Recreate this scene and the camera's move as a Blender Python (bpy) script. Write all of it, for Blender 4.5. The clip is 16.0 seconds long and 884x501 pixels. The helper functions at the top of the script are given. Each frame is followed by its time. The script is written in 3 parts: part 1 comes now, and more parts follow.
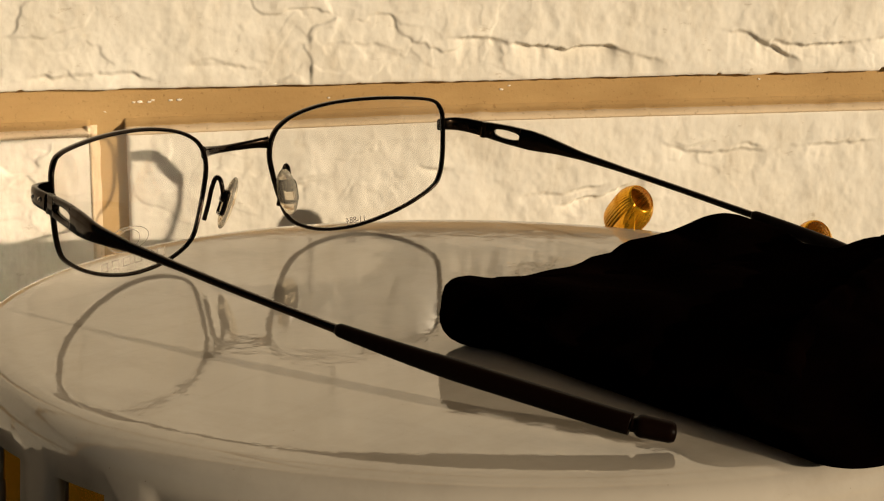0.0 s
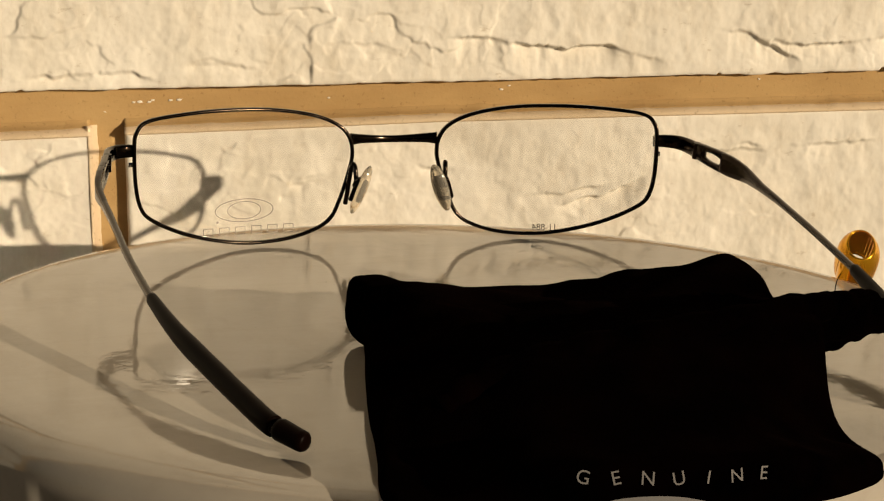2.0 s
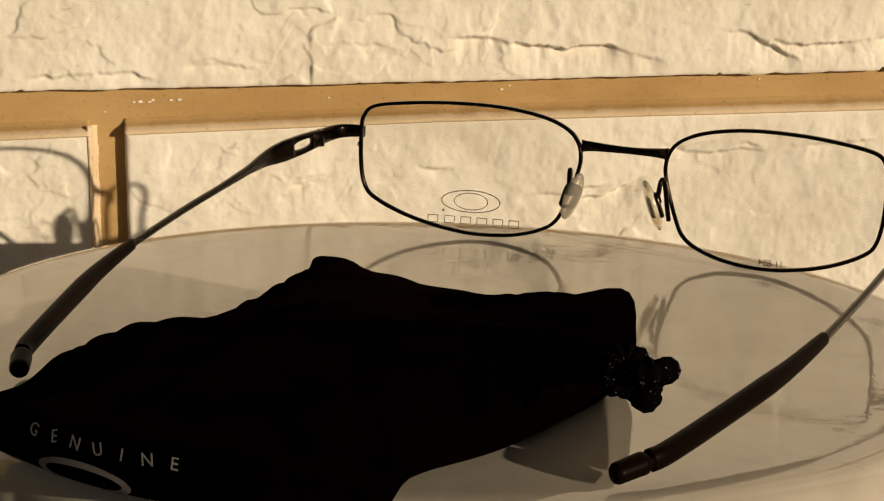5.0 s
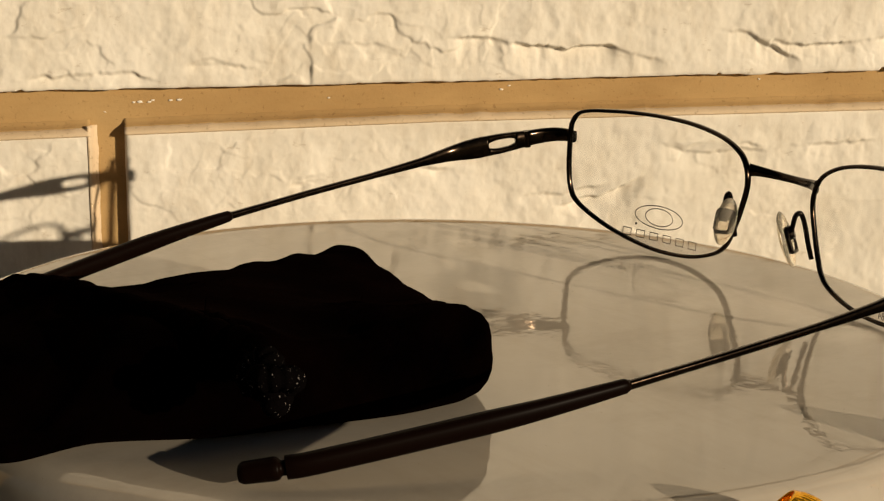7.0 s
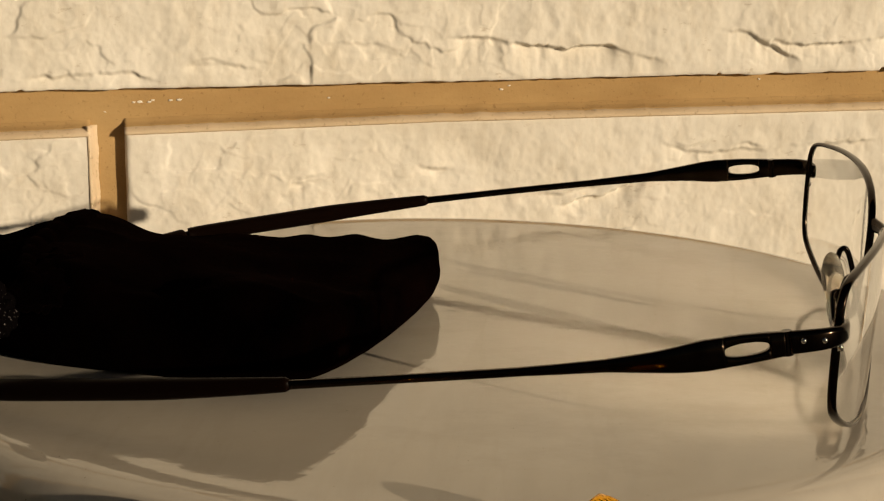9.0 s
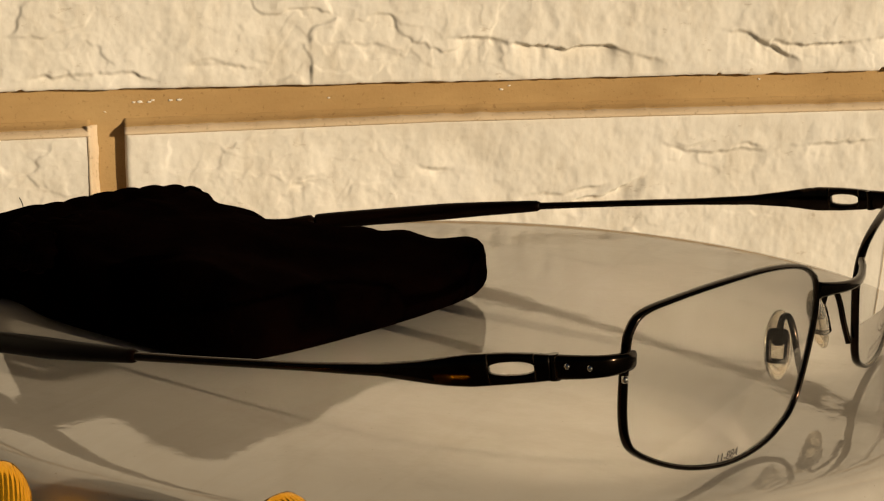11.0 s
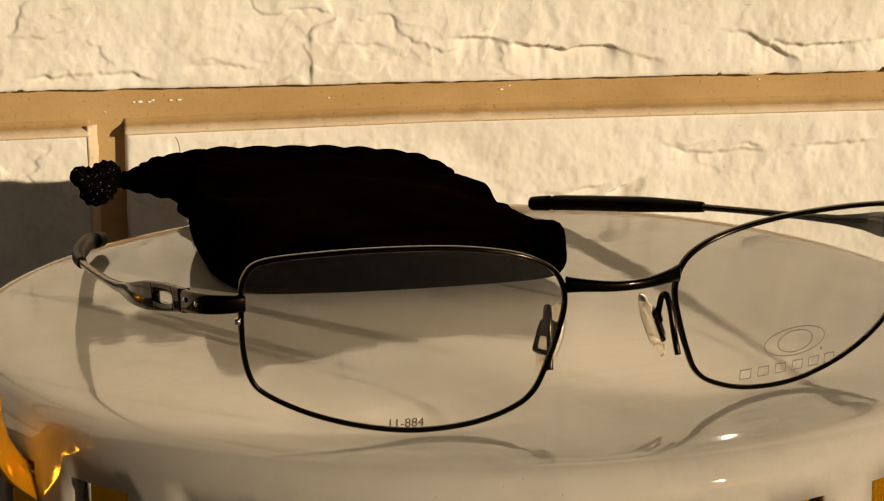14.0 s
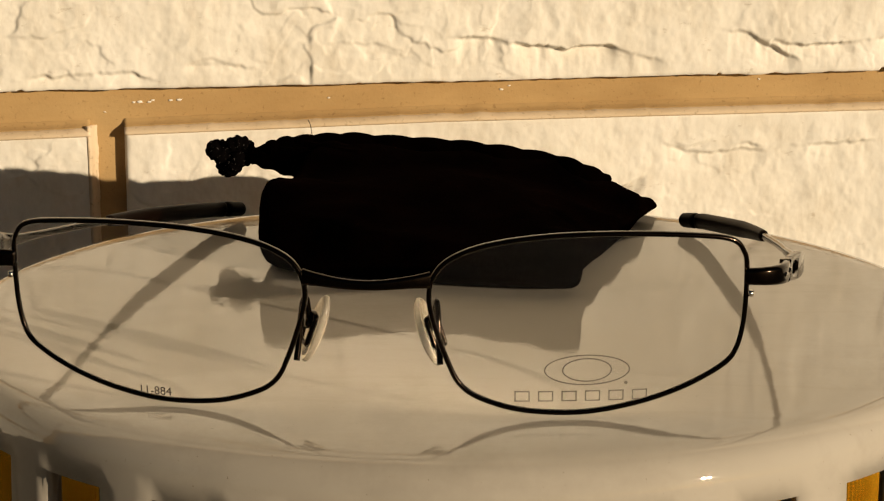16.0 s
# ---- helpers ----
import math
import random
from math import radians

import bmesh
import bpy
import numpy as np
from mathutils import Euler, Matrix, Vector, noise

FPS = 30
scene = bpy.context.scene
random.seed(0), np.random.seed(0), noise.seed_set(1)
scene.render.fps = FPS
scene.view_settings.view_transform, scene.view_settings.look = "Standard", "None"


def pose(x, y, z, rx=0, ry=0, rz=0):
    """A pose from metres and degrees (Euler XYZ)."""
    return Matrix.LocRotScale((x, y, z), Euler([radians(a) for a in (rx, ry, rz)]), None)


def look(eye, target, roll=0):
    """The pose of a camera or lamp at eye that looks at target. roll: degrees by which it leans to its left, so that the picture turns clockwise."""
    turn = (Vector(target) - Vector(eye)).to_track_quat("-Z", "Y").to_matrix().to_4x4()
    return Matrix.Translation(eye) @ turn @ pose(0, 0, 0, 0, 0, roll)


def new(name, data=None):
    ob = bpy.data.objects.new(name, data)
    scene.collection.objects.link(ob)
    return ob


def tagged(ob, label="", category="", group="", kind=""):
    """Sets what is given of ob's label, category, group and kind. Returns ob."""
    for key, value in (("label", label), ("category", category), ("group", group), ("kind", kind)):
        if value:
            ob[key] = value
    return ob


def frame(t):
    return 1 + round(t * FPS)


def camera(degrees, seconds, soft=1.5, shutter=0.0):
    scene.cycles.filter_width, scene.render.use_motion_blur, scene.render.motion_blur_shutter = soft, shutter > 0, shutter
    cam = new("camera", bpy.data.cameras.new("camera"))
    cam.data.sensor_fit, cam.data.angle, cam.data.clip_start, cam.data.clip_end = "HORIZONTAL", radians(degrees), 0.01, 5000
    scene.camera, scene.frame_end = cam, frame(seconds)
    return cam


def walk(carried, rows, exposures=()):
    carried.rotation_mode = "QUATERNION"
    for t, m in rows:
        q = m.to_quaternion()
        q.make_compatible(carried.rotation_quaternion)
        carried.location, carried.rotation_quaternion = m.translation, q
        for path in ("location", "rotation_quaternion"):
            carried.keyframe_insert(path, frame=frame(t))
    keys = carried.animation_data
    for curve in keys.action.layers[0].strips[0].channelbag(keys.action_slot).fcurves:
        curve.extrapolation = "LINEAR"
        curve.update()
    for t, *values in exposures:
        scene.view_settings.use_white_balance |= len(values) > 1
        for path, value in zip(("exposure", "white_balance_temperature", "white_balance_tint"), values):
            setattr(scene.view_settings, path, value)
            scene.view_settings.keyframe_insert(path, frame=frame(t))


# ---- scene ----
U = 0.00095  # one drawing unit in metres (a little under a millimetre)
HALF_TURN = math.pi

# ---- camera: stands still on a rest, looking down over the turning planter ----
cam = camera(25.89, 16.0, soft=1.2)
CAMERA_POSE = look((0.0, -0.38019, 0.10086), (-0.00571, 0.00974, 0.01187), 0.866)
walk(cam, [(0.0, CAMERA_POSE), (16.0, CAMERA_POSE)],
     [(0.0, 0.0), (7.0, 0.0), (8.0, -0.05), (9.0, -0.1), (11.5, -0.06), (12.5, 0.0), (13.5, 0.06), (14.5, 0.13), (15.2, 0.11), (16.0, 0.19)])

# ---- light: low warm sun from behind the camera's right shoulder, clear evening sky ----
SUN_AZIMUTH, SUN_HEIGHT = 141.5, 11.0  # the way the light travels, and its height
sun_way = Vector((math.cos(radians(SUN_HEIGHT)) * math.cos(radians(SUN_AZIMUTH)),
                  math.cos(radians(SUN_HEIGHT)) * math.sin(radians(SUN_AZIMUTH)), -math.sin(radians(SUN_HEIGHT))))
sun_data = bpy.data.lights.new("sun", "SUN")
sun_data.energy, sun_data.angle, sun_data.color = 4.15, radians(0.53), (1.0, 0.82, 0.58)
sun = new("sun", sun_data)
sun.matrix_world = look(-3.0 * sun_way, (0, 0, 0))

world = bpy.data.worlds.new("evening_sky")
scene.world = world
world.use_nodes = True
sky = world.node_tree.nodes.new("ShaderNodeTexSky")
sky.sky_type, sky.sun_disc = "NISHITA", False
sky.sun_elevation, sky.sun_rotation = radians(SUN_HEIGHT), math.atan2(-sun_way.x, -sun_way.y)
world.node_tree.links.new(sky.outputs[0], world.node_tree.nodes["Background"].inputs[0])
world.node_tree.nodes["Background"].inputs[1].default_value = 0.016

# ---- materials ----


def material(name, color, rough=0.5, metal=0.0, ior=1.5):
    m = bpy.data.materials.new(name)
    m.use_nodes = True
    b = m.node_tree.nodes["Principled BSDF"]
    b.inputs["Base Color"].default_value = (*color, 1)
    b.inputs["Roughness"].default_value = rough
    b.inputs["Metallic"].default_value = metal
    b.inputs["IOR"].default_value = ior
    return m, m.node_tree, b


def noise_tex(nt, scale, detail=4.0, rough=0.6, stretch=(1, 1, 1), space="Object"):
    co = nt.nodes.new("ShaderNodeTexCoord")
    mp = nt.nodes.new("ShaderNodeMapping")
    mp.inputs["Scale"].default_value = stretch
    tx = nt.nodes.new("ShaderNodeTexNoise")
    tx.inputs["Scale"].default_value, tx.inputs["Detail"].default_value = scale, detail
    tx.inputs["Roughness"].default_value = rough
    nt.links.new(co.outputs[space], mp.inputs[0])
    nt.links.new(mp.outputs[0], tx.inputs["Vector"])
    return tx.outputs[0]


def ramp(nt, fac, stops):
    r = nt.nodes.new("ShaderNodeValToRGB")
    while len(r.color_ramp.elements) < len(stops):
        r.color_ramp.elements.new(0.5)
    for e, (p, c) in zip(r.color_ramp.elements, stops):
        e.position, e.color = p, (*c, 1)
    nt.links.new(fac, r.inputs[0])
    return r.outputs[0]


def mix(nt, a, b, fac, blend="MIX"):
    n = nt.nodes.new("ShaderNodeMixRGB")
    n.blend_type = blend
    for s, v in ((0, fac), (1, a), (2, b)):
        if isinstance(v, bpy.types.NodeSocket):
            nt.links.new(v, n.inputs[s])
        elif s == 0:
            n.inputs[0].default_value = v
        else:
            n.inputs[s].default_value = (*v, 1)
    return n.outputs[0]


def bump(nt, bsdf, height, strength, distance, after=None):
    n = nt.nodes.new("ShaderNodeBump")
    n.inputs["Strength"].default_value, n.inputs["Distance"].default_value = strength, distance
    nt.links.new(height, n.inputs["Height"])
    if after is not None:
        nt.links.new(after, n.inputs["Normal"])
    nt.links.new(n.outputs[0], bsdf.inputs["Normal"])
    return n.outputs[0]


def make_stone():
    m, nt, b = material("split_limestone", (0.7, 0.62, 0.48), 0.85)
    big = ramp(nt, noise_tex(nt, 26, 5), [(0.3, (0.685, 0.625, 0.525)), (0.5, (0.76, 0.71, 0.62)), (0.72, (0.82, 0.775, 0.695))])
    grain = ramp(nt, noise_tex(nt, 420, 4, 0.7, (1, 1, 0.45)), [(0.3, (0.86, 0.84, 0.82)), (0.55, (1, 1, 1))])
    streak = ramp(nt, noise_tex(nt, 80, 6, 0.75, (1.0, 1.0, 0.35)), [(0.34, (0.80, 0.76, 0.70)), (0.5, (1, 1, 1))])
    pits = ramp(nt, noise_tex(nt, 150, 5, 0.7, (0.6, 1.0, 1.3)), [(0.30, (0.62, 0.55, 0.46)), (0.37, (1, 1, 1))])
    c = mix(nt, big, grain, 0.45, "MULTIPLY")
    c = mix(nt, c, pits, 0.6, "MULTIPLY")
    nt.links.new(mix(nt, c, streak, 0.5, "MULTIPLY"), b.inputs["Base Color"])
    n1 = bump(nt, b, noise_tex(nt, 240, 6, 0.65), 0.12, 0.0006)
    bump(nt, b, noise_tex(nt, 1100, 3), 0.10, 0.0002, n1)
    return m


def make_mortar(name, dark, light):
    m, nt, b = material(name, light, 0.92)
    c = ramp(nt, noise_tex(nt, 60, 6, 0.6, (0.4, 1, 1)), [(0.3, dark), (0.7, light)])
    speck = ramp(nt, noise_tex(nt, 700, 3), [(0.30, (0.55, 0.5, 0.45)), (0.40, (1, 1, 1))])
    nt.links.new(mix(nt, c, speck, 0.6, "MULTIPLY"), b.inputs["Base Color"])
    bump(nt, b, noise_tex(nt, 900, 4), 0.3, 0.0003)
    return m


def make_planter_white():
    m, nt, b = material("glossy_white_glaze", (0.46, 0.41, 0.34), 0.02, 0.0, 1.68)
    c = ramp(nt, noise_tex(nt, 16, 5, 0.55), [(0.3, (0.405, 0.360, 0.298)), (0.7, (0.475, 0.427, 0.360))])
    dust = ramp(nt, noise_tex(nt, 1500, 2, 0.5), [(0.22, (0.35, 0.3, 0.25)), (0.25, (1, 1, 1))])
    # soft darker patches, drawn out one way across the glaze
    mottle = ramp(nt, noise_tex(nt, 26, 7, 0.68, (1.0, 0.55, 1.0)), [(0.36, (0.80, 0.79, 0.78)), (0.50, (1, 1, 1))])
    # thin dark lines: reflections in the glaze, painted faintly into its colour
    reflected_lines = ramp(nt, noise_tex(nt, 20, 6, 0.6, (0.22, 1.6, 1.0)), [(0.465, (1, 1, 1)), (0.497, (0.72, 0.68, 0.62)), (0.53, (1, 1, 1))])
    c = mix(nt, mix(nt, c, dust, 0.7, "MULTIPLY"), mottle, 0.55, "MULTIPLY")
    nt.links.new(mix(nt, c, reflected_lines, 0.1, "MULTIPLY"), b.inputs["Base Color"])
    r = ramp(nt, noise_tex(nt, 45, 6, 0.7), [(0.35, (0.008, 0.008, 0.008)), (0.8, (0.05, 0.05, 0.05))])
    nt.links.new(r, b.inputs["Roughness"])
    n1 = bump(nt, b, noise_tex(nt, 70, 3, 0.5), 0.035, 0.0006)
    bump(nt, b, noise_tex(nt, 200, 3, 0.6), 0.26, 0.0002, n1)
    return m


def make_gold():
    m, nt, b = material("ribbed_gold_foil", (0.88, 0.50, 0.05), 0.17, 0.8)
    c = ramp(nt, noise_tex(nt, 160, 4), [(0.3, (0.86, 0.38, 0.01)), (0.7, (0.96, 0.50, 0.025))])
    nt.links.new(c, b.inputs["Base Color"])
    bump(nt, b, noise_tex(nt, 500, 3), 0.2, 0.0003)
    return m


def make_cloth():
    m, nt, b = material("black_microfibre", (0.002, 0.0015, 0.0015), 0.95)
    c = ramp(nt, noise_tex(nt, 70, 5), [(0.35, (0.0001, 0.0001, 0.0001)), (0.75, (0.0016, 0.0005, 0.0003))])
    nt.links.new(c, b.inputs["Base Color"])
    b.inputs["Specular IOR Level"].default_value = 0.0
    b.inputs["Sheen Weight"].default_value = 0.004
    b.inputs["Sheen Tint"].default_value = (0.5, 0.25, 0.2, 1)
    bump(nt, b, noise_tex(nt, 900, 3), 0.4, 0.0003)
    return m


def make_cord():
    m, nt, b = material("black_woven_cord", (0.003, 0.002, 0.002), 0.9)
    c = ramp(nt, noise_tex(nt, 1700, 2, 0.5), [(0.66, (0.002, 0.0015, 0.0015)), (0.74, (0.16, 0.145, 0.14))])
    nt.links.new(c, b.inputs["Base Color"])
    b.inputs["Specular IOR Level"].default_value = 0.0
    bump(nt, b, noise_tex(nt, 1700, 2), 0.6, 0.0004)
    return m


def make_frame_metal():
    m, nt, b = material("polished_gunmetal", (0.06, 0.042, 0.03), 0.2, 1.0)
    c = ramp(nt, noise_tex(nt, 260, 3), [(0.3, (0.013, 0.009, 0.0065)), (0.7, (0.028, 0.020, 0.0145))])
    nt.links.new(c, b.inputs["Base Color"])
    r = ramp(nt, noise_tex(nt, 700, 3), [(0.3, (0.10, 0.10, 0.10)), (0.7, (0.18, 0.18, 0.18))])
    nt.links.new(r, b.inputs["Roughness"])
    return m


def make_ground():
    m, nt, b = material("grey_paving", (0.16, 0.15, 0.14), 0.9)
    c = ramp(nt, noise_tex(nt, 9, 8, 0.65), [(0.3, (0.045, 0.040, 0.033)), (0.7, (0.09, 0.081, 0.068))])
    nt.links.new(c, b.inputs["Base Color"])
    bump(nt, b, noise_tex(nt, 220, 5), 0.5, 0.001)
    return m


def make_glass(name, tint, rough):
    m, nt, b = material(name, tint, rough, 0.0, 1.45)
    b.inputs["Transmission Weight"].default_value = 1.0
    return m


STONE = make_stone()
MORTAR = make_mortar("tan_mortar", (0.35, 0.215, 0.083), (0.47, 0.308, 0.132))
LIP = make_mortar("pale_mortar_smear", (0.56, 0.42, 0.26), (0.70, 0.55, 0.38))
WHITE = make_planter_white()
GOLD = make_gold()
CLOTH = make_cloth()
METAL = make_frame_metal()
CORD = make_cord()
RUBBER = material("dark_rubber", (0.0036, 0.0014, 0.0007), 0.38, 0.0, 1.3)[0]
RUBBER.node_tree.nodes["Principled BSDF"].inputs["Specular IOR Level"].default_value = 0.06
STEEL = material("bright_screw_steel", (0.6, 0.57, 0.52), 0.2, 1.0)[0]
LENS = make_glass("clear_demo_lens", (0.99, 0.99, 0.985), 0.0)
LENS.node_tree.nodes["Principled BSDF"].inputs["Coat Weight"].default_value = 0.22
LENS.node_tree.nodes["Principled BSDF"].inputs["Coat Roughness"].default_value = 0.07
LENS.node_tree.nodes["Principled BSDF"].inputs["Specular IOR Level"].default_value = 0.12  # anti-reflection film
PAD = make_glass("clear_silicone", (0.90, 0.82, 0.68), 0.12)
PAD.node_tree.nodes["Principled BSDF"].inputs["Transmission Weight"].default_value = 0.8
ETCH = material("grey_etching", (0.12, 0.10, 0.08), 0.7)[0]
INK = material("dark_print", (0.04, 0.03, 0.025), 0.7)[0]
PRINT = material("white_cloth_print", (0.15, 0.14, 0.135), 0.8)[0]
GROUND = make_ground()

# ---- mesh helpers: all meshes are drawn in units and scaled here ----


def finish(bm, name, mat, smooth=True, m=None):
    if m is not None:
        bm.transform(m)
    if m is not None and m.determinant() < 0:
        bmesh.ops.reverse_faces(bm, faces=bm.faces)
    bm.transform(Matrix.Scale(U, 4))
    me = bpy.data.meshes.new(name)
    bm.to_mesh(me)
    bm.free()
    me.materials.append(mat)
    if smooth:
        me.polygons.foreach_set("use_smooth", [True] * len(me.polygons))
    return me


def part(name, bm, mat, parent, label="", smooth=True, m=None):
    ob = new(name, finish(bm, name, mat, smooth, m))
    ob.parent = parent
    return tagged(ob, label)


def spline(pts, n, closed=False):
    """Catmull-Rom through pts, n points in all."""
    pts = [Vector(p) for p in pts]
    k = len(pts)
    spans = k if closed else k - 1
    out = []
    for i in range(n):
        u = i / n * spans if closed else i / (n - 1) * spans
        j = min(int(u), spans - 1)
        f = u - j
        q = [pts[(j + d) % k] if closed else pts[max(0, min(k - 1, j + d))] for d in (-1, 0, 1, 2)]
        out.append(0.5 * (2 * q[1] + (q[2] - q[0]) * f + (2 * q[0] - 5 * q[1] + 4 * q[2] - q[3]) * f * f
                          + (3 * q[1] - q[0] - 3 * q[2] + q[3]) * f ** 3))
    return out


def sweep(bm, path, sections, up=(0, 0, 1), closed=False):
    """Sweep a section (list of (side, up) pairs, one list for each point or one for all) along a path."""
    n, rings = len(path), []
    for i, p in enumerate(path):
        a = path[(i - 1) % n] if closed else path[max(0, i - 1)]
        b = path[(i + 1) % n] if closed else path[min(n - 1, i + 1)]
        t = (b - a).normalized()
        side = t.cross(Vector(up)).normalized()
        top = side.cross(t)
        sec = sections[i] if isinstance(sections[0], list) else sections
        rings.append([bm.verts.new(p + side * s + top * h) for s, h in sec])
    k = len(rings[0])
    for i in range(n if closed else n - 1):
        r, q = rings[i], rings[(i + 1) % n]
        for j in range(k):
            bm.faces.new((r[j], r[(j + 1) % k], q[(j + 1) % k], q[j]))
    if not closed:
        bm.faces.new(rings[0][::-1])
        bm.faces.new(rings[-1])
    return rings


def oval(w, h, k=8, power=1.0):
    out = []
    for i in range(k):
        a = 2 * HALF_TURN * (i + 0.5) / k
        c, s = math.cos(a), math.sin(a)
        out.append((w * math.copysign(abs(c) ** power, c), h * math.copysign(abs(s) ** power, s)))
    return out


def recalc(bm):
    bmesh.ops.recalc_face_normals(bm, faces=bm.faces)
    return bm


def value_noise(x, y, seed):
    """Smooth lattice noise from -1 to 1 for arrays."""
    xi, yi = np.floor(x).astype(np.int64), np.floor(y).astype(np.int64)
    fx, fy = x - xi, y - yi
    fx, fy = fx * fx * fx * (fx * (6 * fx - 15) + 10), fy * fy * fy * (fy * (6 * fy - 15) + 10)

    def h(a, b):
        k = (a * 374761393 + b * 668265263 + seed * 974634541) & 0x7FFFFFFF
        k = ((k ^ (k >> 13)) * 1274126177) & 0x7FFFFFFF
        return ((k ^ (k >> 16)) & 0xFFFF) / 32767.5 - 1
    return (h(xi, yi) * (1 - fx) + h(xi + 1, yi) * fx) * (1 - fy) + (h(xi, yi + 1) * (1 - fx) + h(xi + 1, yi + 1) * fx) * fy


def fractal(x, y, seed, octaves=4, gain=0.5):
    total, amp = 0, 1.0
    for o in range(octaves):
        total = total + amp * value_noise(x * 2 ** o, y * 2 ** o, seed + o)
        amp *= gain
    return total


# ---- the setting: ground and stone wall ----


def build_ground():
    bm = bmesh.new()
    bmesh.ops.create_grid(bm, x_segments=40, y_segments=40, size=400000)
    ob = new("ground", finish(bm, "ground", GROUND, False))
    ob.location = (0, 0, -125 * U)
    tagged(ob, "grey paving under the planter and along the wall", "ground", kind="structure")


WALL_POSE = pose(0, 206.5 * U, 0, 0, -1.02, 9.68)
RECESS = 4.5

# fracture ledges on the split faces: points along each ledge, then its step and reach
LEDGES = [
    ([(-138, 28.4), (-120, 27.8), (-108, 28.4), (-97, 25.7)], 0.9, 6),
    ([(-91, 29.7), (-77, 31.2), (-65, 28.8)], 0.6, 6),
    ([(-42, 33.6), (-26, 34.1), (-17, 30.4)], 0.6, 6),
    ([(-11, 37.6), (12, 36.0), (30, 33.8), (44, 33.5), (64, 27.7)], 1.3, 11),
    ([(76, 38.7), (93, 36.2), (109, 27.6)], 1.2, 12),
    ([(93, 36.2), (108, 33.1), (137, 34.9), (170, 33)], 0.9, 8),
    ([(-59, -5.7), (-44, -4.9)], 0.5, 5),
    ([(-18, -3.0), (-4, -5.2)], 0.6, 5),
    ([(27, -17.3), (45, -15.1), (58, -9.0)], 1.0, 8),
    ([(62, 1.1), (79, -2.2), (138, 1.7)], 0.5, 7),
    ([(-90, 30.2), (-82, 32.4), (-70, 29.8)], 0.7, 4),
    ([(-67, 34.5), (-58, 31.8)], 0.6, 4),
    ([(-49, 36.0), (-30, 36.4), (-20, 33.2)], 0.5, 5),
    ([(-63, -7.6), (-46, -6.4)], 0.55, 3),
    ([(-20, -2.8), (-12, -4.6), (-5, -4.2)], 0.7, 3),
    ([(14, -14.0), (30, -13.2), (48, -11.4)], 0.7, 5),
    ([(65, 1.6), (72, 0.4), (81, 2.4)], 0.55, 3),
    ([(84, -1.0), (92, 0.8), (101, -0.6)], 0.5, 3),
]


# steep breaks where one split plane meets the next: points along each, then its step and reach
BREAKS = [
    ([(-54, 52), (-53.5, 44), (-57, 38), (-60, 31)], 0.4, 10),
    ([(21, 52), (27, 40), (24, 33), (25, 27)], 0.8, 12),
    ([(102, 52), (105, 41), (104, 37)], 0.5, 8),
    ([(-86, 36), (-82, 41), (-78, 52)], 0.5, 9),
    ([(-150, 44), (-146, 33), (-148, 25)], 0.7, 9),
    ([(12, 6), (11, -2), (8, -8), (12, -14)], 0.7, 12),
    ([(60, 8), (61, -4), (57, -11)], 0.6, 12),
    ([(-22, 7), (-20, -1), (-25, -8)], 0.45, 8),
    ([(112, 6), (108, -5), (112, -16), (106, -24)], 0.6, 10),
    ([(-78, 6), (-80, -6), (-76, -13)], 0.5, 9),
]


def break_relief(a, b, pts, step, reach):
    """A one-sided rise along a broken line, fading away from it and at its ends."""
    wa = a + 1.6 * fractal(a * 0.12, b * 0.12, 31, 3)
    wb = b + 1.6 * fractal(a * 0.12, b * 0.12, 37, 3)
    best, side = np.full(a.shape, 1e9), np.zeros(a.shape)
    for (x0, z0), (x1, z1) in zip(pts, pts[1:]):
        dx, dz = x1 - x0, z1 - z0
        t = np.clip(((wa - x0) * dx + (wb - z0) * dz) / (dx * dx + dz * dz), 0, 1)
        dist = np.hypot(wa - x0 - t * dx, wb - z0 - t * dz)
        cross = (dx * (wb - z0) - dz * (wa - x0)) / math.hypot(dx, dz)
        closer = dist < best
        best, side = np.where(closer, dist, best), np.where(closer, cross, side)
    return step * 0.5 * np.clip(side / 2.2, -0.3, 1) * np.exp(-best / reach)


def facets(a, b, seed, ca=46.0, cb=30.0, soft=0.9):
    """Tilted fracture planes, one to a cell, with narrow steps where they meet."""
    ia, ib = np.floor(a / ca), np.floor(b / cb)
    dist, plane = [], []
    for da in (-1, 0, 1):
        for db in (-2, -1, 0, 1, 2):
            ka, kb = ia + da, ib + db

            def rnd(n):
                return value_noise(ka * 7.31 + n * 3.7, kb * 5.17 + n * 1.9, seed + n)
            pa, pb = (ka + 0.5 + 0.8 * rnd(1)) * ca, (kb + 0.5 + 0.8 * rnd(2)) * cb
            dist.append(np.hypot((a - pa) / 1.35, b - pb))
            plane.append(1.1 * rnd(3) + (a - pa) * 0.055 * rnd(4) + (b - pb) * 0.07 * rnd(5))
    dist, plane = np.array(dist), np.array(plane)
    w = np.exp(-(dist - dist.min(0)) / soft)
    return (w * plane).sum(0) / w.sum(0)


